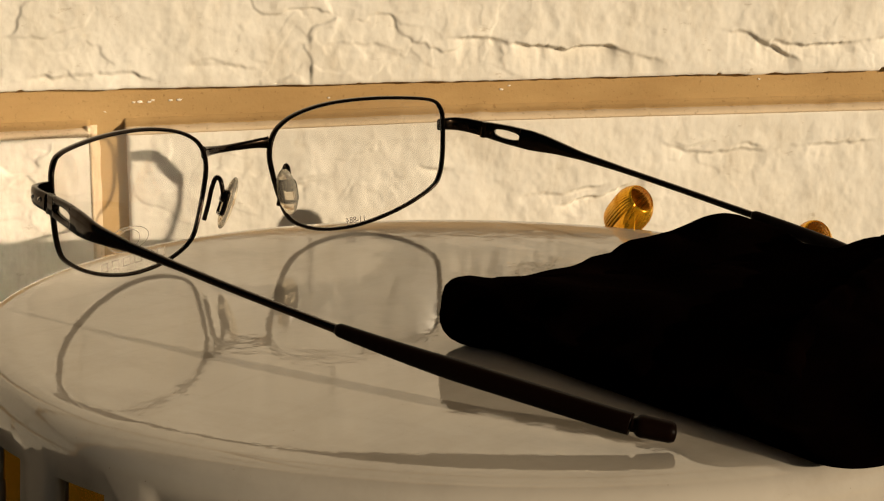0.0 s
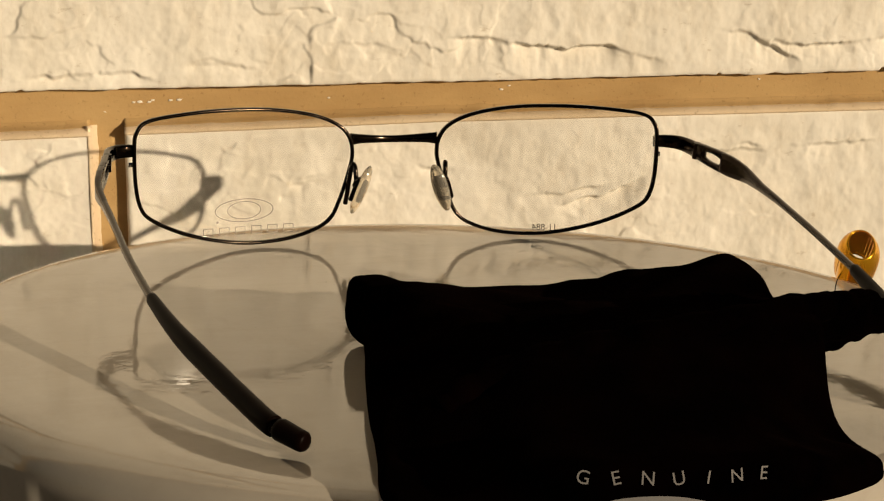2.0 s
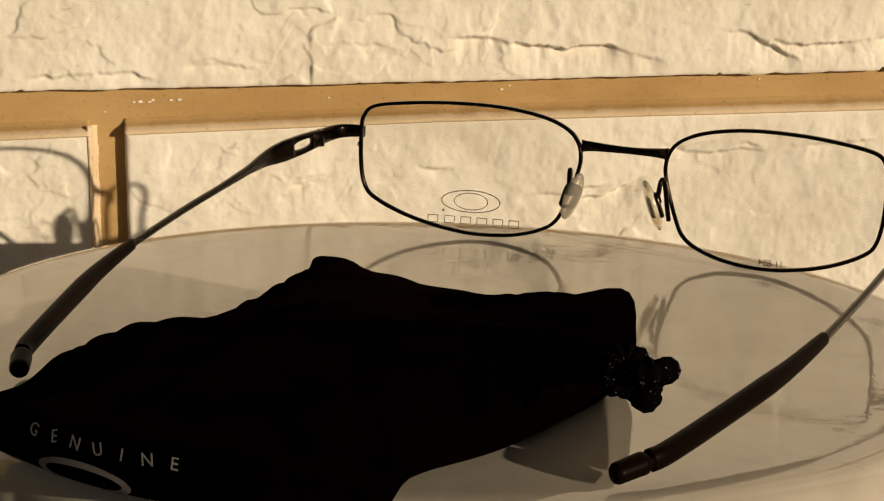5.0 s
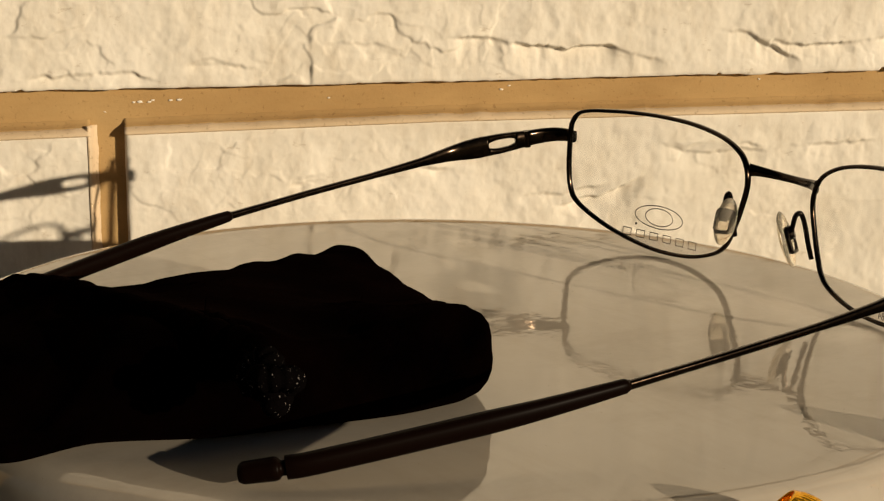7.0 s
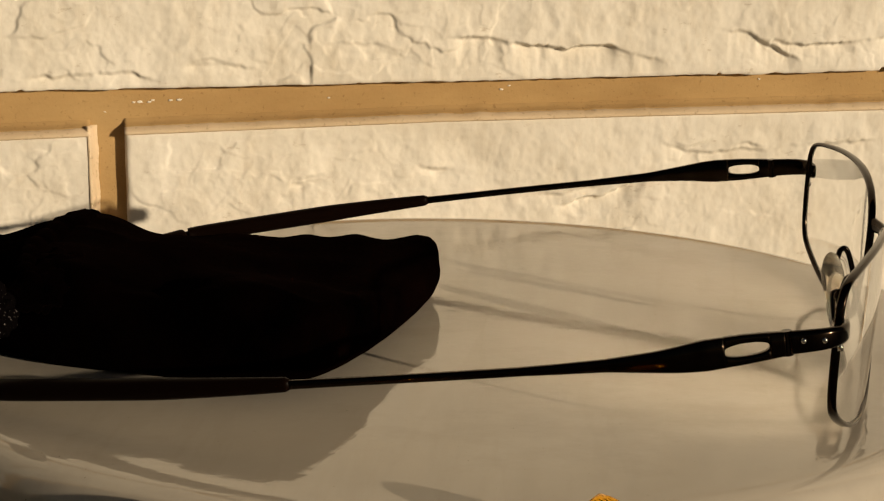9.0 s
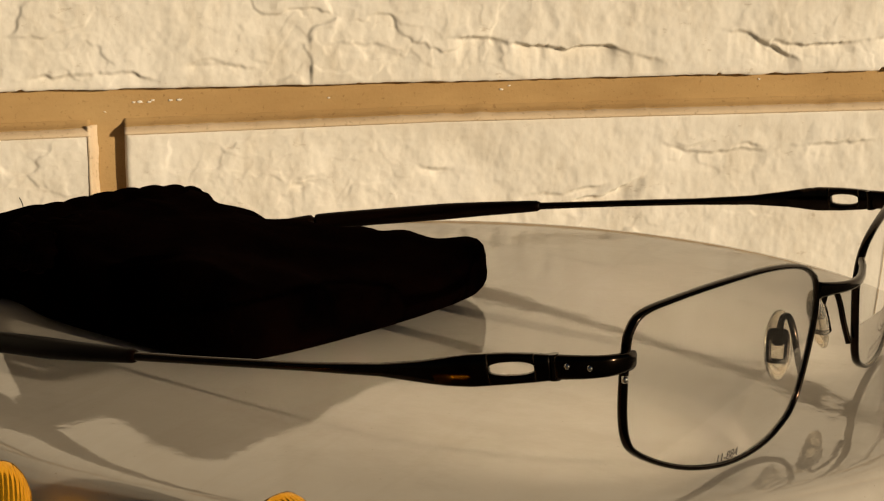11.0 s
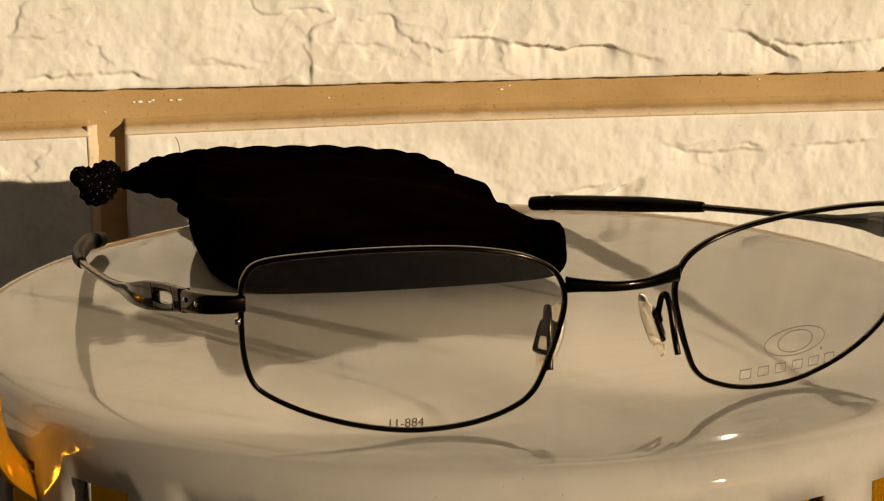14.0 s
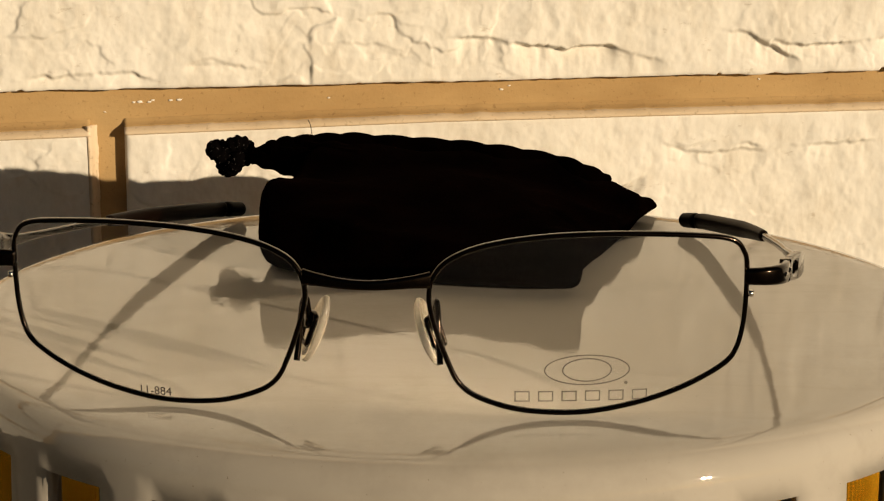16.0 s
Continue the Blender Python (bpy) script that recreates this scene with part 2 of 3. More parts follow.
def stone_face(a, b, seed):
    """How far the split face stands out at (a, b)."""
    wa = a + 7 * fractal(a * 0.03, b * 0.03, seed + 40, 4)
    wb = b + 7 * fractal(a * 0.03, b * 0.03, seed + 50, 4)
    d = 1.2 * fractal(a * 0.009, b * 0.014, seed, 3)
    d += 0.28 * facets(wa, wb, seed, soft=3.2)
    fa = a + 2.5 * fractal(a * 0.11, b * 0.11, seed + 80, 3)
    fb = b + 2.5 * fractal(a * 0.11, b * 0.11, seed + 90, 3)
    patchy = np.clip(0.45 + 1.1 * fractal(a * 0.021, b * 0.03, seed + 15, 2), 0.1, 1.1)
    d += 0.52 * patchy * facets(fa, fb, seed + 5, 26.0, 8.5, 0.22)
    d += 0.20 * patchy * facets(fa, fb, seed + 9, 9.0, 4.0, 0.16)
    d += 0.34 * fractal(a * 0.07, b * 0.06, seed + 20, 4, 0.6)
    d += 0.08 * fractal(a * 0.30, b * 0.24, seed + 30, 3, 0.65)
    for pts, step, reach in BREAKS:
        d += break_relief(a, b, pts, step, reach)
    for pts, step, reach in LEDGES:
        xs, zs = [p[0] for p in pts], [p[1] for p in pts]
        line = np.interp(a, xs, zs) + 0.7 * fractal(a * 0.07, a * 0 + step, 7, 3) + 0.45 * fractal(a * 0.33, a * 0 + step, 8, 3)
        t = line - b
        ends = np.clip((a - xs[0]) / 8, 0, 1) * np.clip((xs[-1] - a) / 8, 0, 1) * np.clip(0.75 + 0.7 * fractal(a * 0.1, a * 0 + 3 * step, 9, 3), 0.12, 1.3)
        d -= ends * 1.9 * step * np.where((t > 0) & (t < reach), np.clip(t / 1.1, 0, 1) * (1 - t / reach), 0)
        d += ends * step * 0.6 * np.where(t <= 0, np.exp(np.clip(t, -40, 0) / 5), np.clip(1 - t / 1.3, 0, 1))
    return d


def top_fall(a):
    """How far the top of the lower course runs down towards its far end."""
    return 0.0155 * np.clip(-10.0 - a, 0.0, 190.0)


def stone_block(parent, a0, a1, b0, b1, step, seed):
    def stops(lo, hi, fine_lo, fine_hi):
        mid = [max(lo, min(hi, v)) for v in (fine_lo, fine_hi)]
        runs = [(lo, mid[0], 9.0), (mid[0], mid[1], step), (mid[1], hi, 9.0)]
        out = [lo]
        for p, q, w in runs:
            if q - p > 1e-6:
                out += list(np.linspace(p, q, max(2, int((q - p) / w)) + 1)[1:])
        return np.array(out)
    ga, gb = stops(a0, a1, -172, 172), stops(b0, b1, -62, 62)
    na, nb = len(ga) - 1, len(gb) - 1
    a, b = np.meshgrid(ga, gb)
    edge = np.minimum(np.minimum(a - a0, a1 - a), b1 - b)
    soft = np.clip(edge / (1.7 + 0.9 * value_noise(a * 0.12, b * 0.12, seed + 60)), 0, 1)
    low = np.clip((b - b0) / 0.9, 0, 1)  # the lower arris is crisp
    edge = np.minimum(edge, b - b0 + 3)
    out = stone_face(a, b, seed) * (0.25 + 0.75 * np.clip(edge / 7, 0, 1))
    y = -out * soft + np.maximum(1.5 * (1 - np.sqrt(1 - (1 - soft) ** 2)), 0.35 * (1 - low))
    # ragged outline
    wob = 0.25 * fractal(a * 0.07, b * 0.07, seed + 70, 3) * (1 - soft)
    # the lower arris is nibbled, with a few chips broken out of it
    nibble = 0.22 * fractal(a * 0.16, a * 0 + 2.5, seed + 75, 3) + 2.6 * np.clip(fractal(a * 0.16, a * 0 + 7.5, seed + 77, 3) - 0.62, 0, 0.4)
    rise = np.maximum(nibble, -0.3) * np.clip(1 - (b - b0) / 3.0, 0, 1)
    if abs(b1 - 11.0) < 0.01:
        rise = rise - top_fall(a) * np.clip((b + 30) / 41, 0, 1)
    verts = np.stack([(a + wob).ravel(), y.ravel(), (b + wob + rise).ravel()], 1) * U
    faces = [(j * (na + 1) + i, j * (na + 1) + i + 1, (j + 1) * (na + 1) + i + 1, (j + 1) * (na + 1) + i)
             for j in range(nb) for i in range(na)]
    rim = ([i for i in range(na + 1)] + [j * (na + 1) + na for j in range(1, nb + 1)]
           + [nb * (na + 1) + i for i in range(na - 1, -1, -1)] + [j * (na + 1) for j in range(nb - 1, 0, -1)])
    n0 = len(verts)
    back = verts[rim].copy()
    back[:, 1] = 30 * U
    verts = np.concatenate([verts, back])
    k = len(rim)
    faces += [(rim[i], n0 + i, n0 + (i + 1) % k, rim[(i + 1) % k]) for i in range(k)]
    me = bpy.data.meshes.new("stone_block")
    me.from_pydata(verts.tolist(), [], faces)
    me.materials.append(STONE)
    me.polygons.foreach_set("use_smooth", [True] * (len(faces) - k) + [False] * k)
    ob = new("stone_block", me)
    ob.parent = parent
    return ob


def build_wall():
    bm = bmesh.new()
    # mortar bed
    bmesh.ops.create_cube(bm, size=1, matrix=Matrix.Translation((0, RECESS + 40, 420)) @ Matrix.Diagonal((3400, 80, 1120, 1)))
    wall = new("wall", finish(bm, "wall", MORTAR, False))
    wall.matrix_world = WALL_POSE
    tagged(wall, "cream split-face limestone wall with tan mortar joints", "wall", kind="structure")
    courses = [(-140, 11.0, -109.2), (23.1, 212, -205), (223.5, 412, -109.2), (424, 612, -205), (624, 812, -109.2)]
    seed = 3
    for c, (b0, b1, start) in enumerate(courses):
        for k in range(-4, 5):
            a0 = start + k * 400.3
            a1 = a0 + 390
            seed += 1
            near = c < 2 and a1 > -170 and a0 < 170
            if a0 > -1690 and a1 < 1690:
                stone_block(wall, a0, a1, b0, b1, 0.42 if near else 9.0, seed)
    # pale mortar smeared over the upper arris of the lower course
    for a0, a1 in ((-509.5, -119.6), (-109.2, 280.8)):
        bm = bmesh.new()
        n = 360
        path, secs = [], []
        for i in range(n):
            a = a0 + (a1 - a0) * i / (n - 1)
            w = 0.35 * noise.noise((a * 0.15, seed, 0)) + 0.2 * noise.noise((a * 0.6, seed, 3))
            path.append(Vector((a, 0, 12.0 - top_fall(a))))
            secs.append([(-4.9, -1.9), (-4.72, 3.4 + w), (-4.35, 2.5 + w), (-3.6, 1.7 + w), (-2.4, 0.95 + w), (-1.5, 0.62 + w), (-1.6, 0.3 + w), (-3.0, -1.9)])
        sweep(bm, path, secs)
        part("mortar_lip", recalc(bm), MORTAR, wall, "mortar smeared over the stone's edge")
        # the pale dried bead along the lower side of the smear
        bm = bmesh.new()
        path, secs = [], []
        for i in range(n):
            a = a0 + (a1 - a0) * i / (n - 1)
            w = 0.35 * noise.noise((a * 0.15, seed, 0)) + 0.2 * noise.noise((a * 0.6, seed, 3))
            path.append(Vector((a, 0, 12.0 - top_fall(a))))
            secs.append([(-2.6, -1.9), (-2.6, 0.6 + w), (-1.5, 0.63 + w), (-0.7, 0.28 + w), (0.1, -0.2 + w), (0.65, -0.75 + 0.7 * w), (0.8, -1.2 + 0.4 * w), (0.65, -1.6), (0.0, -1.85)])
        sweep(bm, path, secs)
        part("mortar_bead", recalc(bm), LIP, wall, "pale dried mortar bead along the stone's edge")
    # the same smear down the joint, along the end of the neighbouring stone
    bm = bmesh.new()
    path, secs = [], []
    for i in range(120):
        b = 11.5 - 0.6 * i
        w = 0.4 * noise.noise((b * 0.15, 5.0, 0)) + 0.2 * noise.noise((b * 0.6, 9.0, 3))
        path.append(Vector((-119.6, 0, b)))
        secs.append([(-4.9, -1.9), (-4.72, 2.4 + w), (-4.2, 1.6 + w), (-3.0, 0.95 + w), (-1.4, 0.5 + w), (-0.2, 0.1 + w), (0.3, -0.4 + w), (0.2, -0.9), (-0.8, -1.4), (-2.2, -1.9)])
    sweep(bm, path, secs, up=(1, 0, 0))
    part("mortar_lip", recalc(bm), LIP, wall, "pale mortar smeared along the stone's edge")


def build_flecks():
    wall = bpy.data.objects["wall"]
    for a, b, r in ((-106, 18.3, 0.6), (-104.2, 18.4, 0.9), (-101.2, 18.3, 0.7), (-100.1, 18.8, 0.6), (-94.6, 18.6, 0.7), (-92, 18.7, 0.8),
                    (10.5, 19.5, 0.7), (-45, 18.2, 0.5), (13, 20.6, 0.5), (96, 20.8, 0.5), (-115, 15.5, 0.4)):
        bm = bmesh.new()
        bmesh.ops.create_icosphere(bm, subdivisions=2, radius=1)
        for v in bm.verts:
            v.co *= 1 + 0.5 * noise.noise(v.co * 1.7 + Vector((a, b, 0)))
        bm.transform(Matrix.Translation((a, RECESS - 0.1, b)) @ Matrix.Diagonal((r * 1.0, 0.22, r * 0.45, 1)))
        part("lime_fleck", bm, STONE, wall)


build_ground()
build_wall()
build_flecks()

# ---- the planter: an upturned glossy white pot with slots and a gold ribbon ----
CX, CY = 0.2, 7.7
SLOTS = 27
# puffed ribbon rolls: where they sit on the rim, how far out and up, the slant of their axis
BOWS = [(-164.4, 123.4, 1.0, (0.49, 0.56, -0.665), "ribbed gold ribbon loop puffed out over the rim"),
        (171.0, 123.5, -2.2, (0.49, 0.56, -0.665), "ribbed gold ribbon loop puffed out over the rim")]


def build_planter():
    planter = new("planter")
    prof = [(22, 0), (50, 0), (75, 0), (92, 0), (101, 0), (105, -0.08), (107.6, -0.5), (109.6, -1.5), (111, -3.3), (111.8, -6.5),
            (112, -11), (112.3, -20), (112.2, -32), (112, -44), (111.2, -70), (110, -95), (109, -118)]
    cols = []
    for k in range(SLOTS):
        for d in (-3.7, -1.85, 0, 1.85, 3.7, 5.7, 7.7):
            cols.append(radians(-154 + k * 360 / SLOTS + d))
    bm = bmesh.new()
    rows = [[bm.verts.new((CX + r * math.cos(a), CY + r * math.sin(a), z)) for a in cols] for r, z in prof]
    mid = bm.verts.new((CX, CY, 0))
    n = len(cols)
    for i in range(n):
        bm.faces.new((mid, rows[0][i], rows[0][(i + 1) % n]))
        for j in range(len(prof) - 1):
            if 10 <= j <= 12 and i % 7 < 4:
                continue
            bm.faces.new((rows[j][i], rows[j + 1][i], rows[j + 1][(i + 1) % n], rows[j][(i + 1) % n]))
    body = part("body", recalc(bm), WHITE, planter, "glossy white pot with upright slots below the rim")
    solid = body.modifiers.new("wall_thickness", "SOLIDIFY")
    solid.thickness, solid.offset = 2.6 * U, -1
    # ribbon panels behind the slots, ribbed across
    panel = bmesh.new()
    for i in range(25):
        a = radians(-2.6 + 5.2 * i / 24)
        r = 109.6 + 1.5 * math.cos(a * 26) + (0.14 if i % 2 else -0.14)
        top = -10.4 - 0.3 * math.sin(i * 0.4)
        for z in (top, -28, -45):
            panel.verts.new((r * math.cos(a), r * math.sin(a), z))
    panel.verts.ensure_lookup_table()
    v = panel.verts
    for i in range(24):
        for j in range(2):
            panel.faces.new((v[3 * i + j], v[3 * i + j + 1], v[3 * i + j + 4], v[3 * i + j + 3]))
    me = finish(panel, "ribbon_panel", GOLD, False)
    for k in range(SLOTS):
        ob = new("ribbon_panel", me)
        ob.parent = planter
        ob.matrix_local = pose(CX * U, CY * U, 0, 0, 0, -154 + k * 360 / SLOTS + random.uniform(-0.6, 0.6))
        if k == 0:
            tagged(ob, "ribbed gold ribbon woven behind the slots")
        sol = ob.modifiers.new("thickness", "SOLIDIFY")
        sol.thickness = 0.4 * U
    build_bow(planter)
    tagged(planter, "upturned glossy white planter with gold ribbon woven round it, slowly turning", "planter")
    return planter


def build_bow(planter):
    """Two puffed rolls of ribbon, each leaving its slot, turning round a slanted axis and going back in."""
    er = Vector((1, 0, 0))
    for angle, out, rise, axis, label in BOWS:
        axis = Vector(axis).normalized()
        s = axis.cross(Vector((0, 0, 1))).normalized()
        n = s.cross(axis)
        centre = Vector((out, 0, rise))
        start = math.atan2(-er.dot(n), -er.dot(s))
        count = 150
        path, wide, normals = [], [], []
        for i in range(count):
            f = i / (count - 1)
            phi = start + radians(5) + f * radians(350)
            lead = s * math.cos(phi) * 4.95 + n * math.sin(phi) * 5.7
            path.append(centre + lead * (1 + 0.03 * math.sin(5 * f)))
            wide.append(axis)
            normals.append(lead.normalized())
        # tails that run back into the slot
        for last, sign in ((0, -1), (-1, 1)):
            p0, n0 = path[last], normals[last]
            root = Vector((109.5, 1.2 * sign, -17))
            tail = []
            for k in range(1, 16):
                f = k / 15
                tail.append((p0.lerp(root, f) + er * 2.0 * math.sin(HALF_TURN * f), axis.lerp(Vector((0, 0.85 * axis.y, -1)).normalized(), f).normalized(), n0))
            if last == 0:
                tail.reverse()
                path, wide, normals = [q[0] for q in tail] + path, [q[1] for q in tail] + wide, [q[2] for q in tail] + normals
            else:
                path, wide, normals = path + [q[0] for q in tail], wide + [q[1] for q in tail], normals + [q[2] for q in tail]
        bm = bmesh.new()
        rows = []
        for i, (p, w, lead) in enumerate(zip(path, wide, normals)):
            rib = 0.11 * math.sin(i * HALF_TURN * 0.5)
            half = 6.9 * (1 - 0.5 * max(0, 1 - min(i, len(path) - 1 - i) / 15))
            row = []
            for e in (-1, -0.94, -0.87, -0.8, -0.7, -0.55, -0.35, 0, 0.5, 0.84, 0.87, 0.94, 1):
                hem = 0.0 if abs(e) > 0.86 else rib
                puff = 0.5 * (1 - e * e) - 0.4 - (0.12 if abs(e) == 1 else 0)
                pinch = 1.3 * max(0.0, (-0.35 - e) / 0.65) ** 1.5
                row.append(bm.verts.new(p + w * half * e + lead * (hem + puff - pinch)))
            rows.append(row)
        for r, q in zip(rows, rows[1:]):
            for j in range(len(r) - 1):
                bm.faces.new((r[j], q[j], q[j + 1], r[j + 1]))
        place = Matrix.Translation((CX, CY, 0)) @ pose(0, 0, 0, 0, 0, angle)
        loop = part("ribbon_loop", recalc(bm), GOLD, planter, label, smooth=True, m=place)
        sol = loop.modifiers.new("thickness", "SOLIDIFY")
        sol.thickness, sol.offset = 0.3 * U, 0


# ---- the eyeglasses ----
GLASSES = Matrix.Translation((-14.2, -68.1, 0.2)) @ pose(0, 0, 0, 0, 0, -4.32)
INNER, WIDTH = 10.7, 56.0


def lens_point(u, z):
    """A point on the lens of the +x side: u from the bridge outwards, z up from the lowest point."""
    y = -9.9 + 10.4 / WIDTH * u - 0.0036 * u * (WIDTH - u) + (25.5 - z) * 0.074 + 0.0014 * ((z - 12.5) ** 2 - 169.0)
    return Vector((INNER + u, y, z))


OUTLINE = [(0.3, 21), (1.2, 25), (4.2, 27.9), (10.5, 30.2), (21, 31.7), (34, 32.0), (46, 31.4), (53, 30.4), (55.4, 28.2),
           (56, 25), (55.8, 17), (54.6, 11.3), (52, 8.2), (45, 4.6), (36.5, 2.0), (27, 0.6), (17, 1.1), (9.6, 3.2), (5.8, 5.8),
           (3.6, 10), (1.5, 16)]


def mirror(side):
    return GLASSES @ Matrix.Diagonal((side, 1, 1, 1))


def text_mesh(word, size):
    cu = bpy.data.curves.new("word", "FONT")
    cu.body, cu.size, cu.align_x, cu.align_y = word, size, "CENTER", "CENTER"
    cu.extrude = 0.02
    ob = new("word", cu)
    me = bpy.data.meshes.new_from_object(ob.evaluated_get(bpy.context.evaluated_depsgraph_get()))
    bpy.data.objects.remove(ob)
    bm = bmesh.new()
    bm.from_mesh(me)
    return bm


def on_lens(bm, u0, z0, side):
    """Lay flat artwork, drawn in x (to the reader's right) and y (up), on the front of a lens."""
    for v in bm.verts:
        u = u0 + v.co.x * side
        p = lens_point(u, z0 + v.co.y)
        v.co = Vector((p.x * side, p.y - 0.36 - v.co.z, p.z))
    return bm


def ring_art(bm, cx, cy, rx, ry, width, n=56):
    rows = []
    for i in range(n):
        a = 2 * HALF_TURN * i / n
        c, s = math.cos(a), math.sin(a)
        rows.append((bm.verts.new((cx + rx * c, cy + ry * s, 0)), bm.verts.new((cx + (rx - width) * c, cy + (ry - width) * s, 0))))
    for i in range(n):
        a, b = rows[i], rows[(i + 1) % n]
        bm.faces.new((a[0], b[0], b[1], a[1]))


def build_eyeglasses():
    g = new("eyeglasses")
    heights = [16.5 + (z * 1.03 - 16.5) * (1.045 if z > 16 else 0.985) for u, z in OUTLINE]
    outline = spline([lens_point(u, z) for (u, old), z in zip(OUTLINE, heights)], 120, True)
    for side in (-1, 1):
        m = mirror(side)
        # rim
        bm = bmesh.new()
        sweep(bm, outline, oval(0.48, 0.80, 8, 0.7), up=(0, 1, 0), closed=True)
        rim = part("rim", recalc(bm), METAL, g, "thin dark metal rim", m=m)
        # rim screw where the rim closes
        bm = bmesh.new()
        bmesh.ops.create_cone(bm, cap_ends=True, segments=12, radius1=0.55, radius2=0.55, depth=1.0,
                              matrix=Matrix.Translation(lens_point(56.2, 24.2) + Vector((0.6, -0.6, -2.2))))
        part("rim_screw", bm, STEEL, rim, "tiny steel screw", m=m)
        # lens: a thin curved solid
        bm = bmesh.new()
        mid = Vector((INNER + 27.5, 0, 16.5))
        levels = [1.0, 0.85, 0.65, 0.42, 0.2]
        shells = []
        for off in (-0.3, 0.3):
            rings = []
            for f in levels:
                ring = []
                for p in outline:
                    q = mid + (p - mid) * f
                    s = lens_point(q.x - INNER, q.z)
                    ring.append(bm.verts.new((s.x, s.y + off, s.z)))
                rings.append(ring)
            c = lens_point(27.5, 16.5)
            centre = bm.verts.new((c.x, c.y + off, c.z))
            n = len(outline)
            for r, q in zip(rings, rings[1:]):
                for i in range(n):
                    bm.faces.new((r[i], r[(i + 1) % n], q[(i + 1) % n], q[i]))
            for i in range(n):
                bm.faces.new((rings[-1][i], rings[-1][(i + 1) % n], centre))
            shells.append(rings[0])
        n = len(outline)
        for i in range(n):
            bm.faces.new((shells[0][i], shells[1][i], shells[1][(i + 1) % n], shells[0][(i + 1) % n]))
        for loop in shells:
            for i in range(n):
                bm.edges.get((loop[i], loop[(i + 1) % n])).smooth = False
        lens = part("lens", recalc(bm), LENS, g, "clear demo lens with fine printed marks", m=m)
        lens.visible_shadow = False
        if side > 0:
            art = bmesh.new()
            ring_art(art, 0, 0, 7.6, 2.9, 0.26)
            ring_art(art, 0, 0, 4.4, 2.25, 0.24)
            part("etched_emblem", on_lens(art, 28.2, 8.9, side), ETCH, lens, "two fine etched ovals, one inside the other", m=GLASSES)
            for k in range(6):
                x = -10.4 + 4.15 * k
                art = bmesh.new()
                outer = [art.verts.new((x + px, py, 0)) for px, py in ((-1.35, -1.0), (0, -1.0), (1.35, -1.0), (1.35, 1.0), (0, 1.0), (-1.35, 1.0))]
                inner = [art.verts.new((x + px, py, 0)) for px, py in ((-1.13, -0.78), (0, -0.78), (1.13, -0.78), (1.13, 0.78), (0, 0.78), (-1.13, 0.78))]
                for i in range(6):
                    j = (i + 1) % 6
                    art.faces.new((outer[i], outer[j], inner[j], inner[i]))
                part("etched_bar", on_lens(art, 27.2, 4.0, side), ETCH, lens, "small etched outlined bar", m=GLASSES)
            art = bmesh.new()
            ring_art(art, 6.9, -2.6, 0.32, 0.32, 0.31, 12)
            part("etched_dot", on_lens(art, 28.2, 8.9, side), ETCH, lens, m=GLASSES)
        else:
            art = text_mesh("11-884", 2.3)
            part("printed_number", on_lens(art, 28.8, 2.3, side), INK, lens, "small dark printed number", m=GLASSES, smooth=False)
        # end piece and hinge
        bm = bmesh.new()
        path = spline([(66.4, -0.6, 25.2), (69.0, -0.4, 25.2), (71.8, 1.2, 25.1), (73.4, 4.2, 24.8), (74.2, 8.6, 24.3)], 24)
        secs = [oval(0.75 + 0.15 * i / 23, 1.5 + 0.55 * i / 23, 10, 0.55) for i in range(24)]
        sweep(bm, path, secs)
        end = part("end_piece", recalc(bm), METAL, g, m=m)
        bm = bmesh.new()
        bmesh.ops.create_cone(bm, cap_ends=True, segments=16, radius1=0.9, radius2=0.9, depth=4.2,
                              matrix=Matrix.Translation((74.0, 9.0, 24.2)) @ pose(0, 0, 0, -8, 0, 0))
        part("hinge_barrel", bm, METAL, end, m=m, smooth=False)
        # bright steel heads added where the hinge only glints in the sun
        for y, x in ((3.0, 73.9), (6.4, 74.9)):
            bm = bmesh.new()
            bmesh.ops.create_uvsphere(bm, u_segments=10, v_segments=6, radius=0.5)
            bm.transform(Matrix.Translation((x, y, 24.9)) @ Matrix.Diagonal((0.6, 1, 1, 1)))
            part("glint_screw", bm, STEEL, end, "tiny steel screw head added for the sun glint at the hinge", m=m)
        # temple arm with its oval cut-out
        bm = bmesh.new()
        line = [(74.4, 9.4, 24.2), (75.8, 15.8, 23.3), (77.6, 23, 22.2), (78.6, 29, 21.3), (78.3, 38, 20.0), (77.9, 50, 18.3),
                (77.0 + 0.5 * side, 70, 15.5), (75.2 + 1.0 * max(side, -0.8), 92, 12.4)]
        path = spline(line, 141)

        def half(y):
            return float(np.interp(y, [9, 12, 16, 22, 25, 30, 38, 52, 80, 92], [2.0, 2.25, 2.5, 2.6, 2.35, 1.75, 1.05, 0.72, 0.72, 0.8]))

        def thick(y):
            return float(np.interp(y, [9, 20, 29, 40, 92], [0.8, 0.75, 0.7, 0.62, 0.62]))

        def bar(points, lo, hi):
            secs = []
            for p in points:
                t, a, b = thick(p.y), lo(p.y), hi(p.y)
                c = min(0.25, (b - a) * 0.3)
                secs.append([(-t, a + c), (-t + c, a), (t - c, a), (t, a + c), (t, b - c), (t - c, b), (-t + c, b), (-t, b - c)])
            sweep(bm, points, secs)
        s0, s1, sh = 11.6, 19.4, 1.12

        def slot(y):
            f = (y - (s0 + s1) / 2) / ((s1 - s0) / 2)
            return sh * math.sqrt(max(0.0, 1 - min(1, abs(f)) ** 2.4))
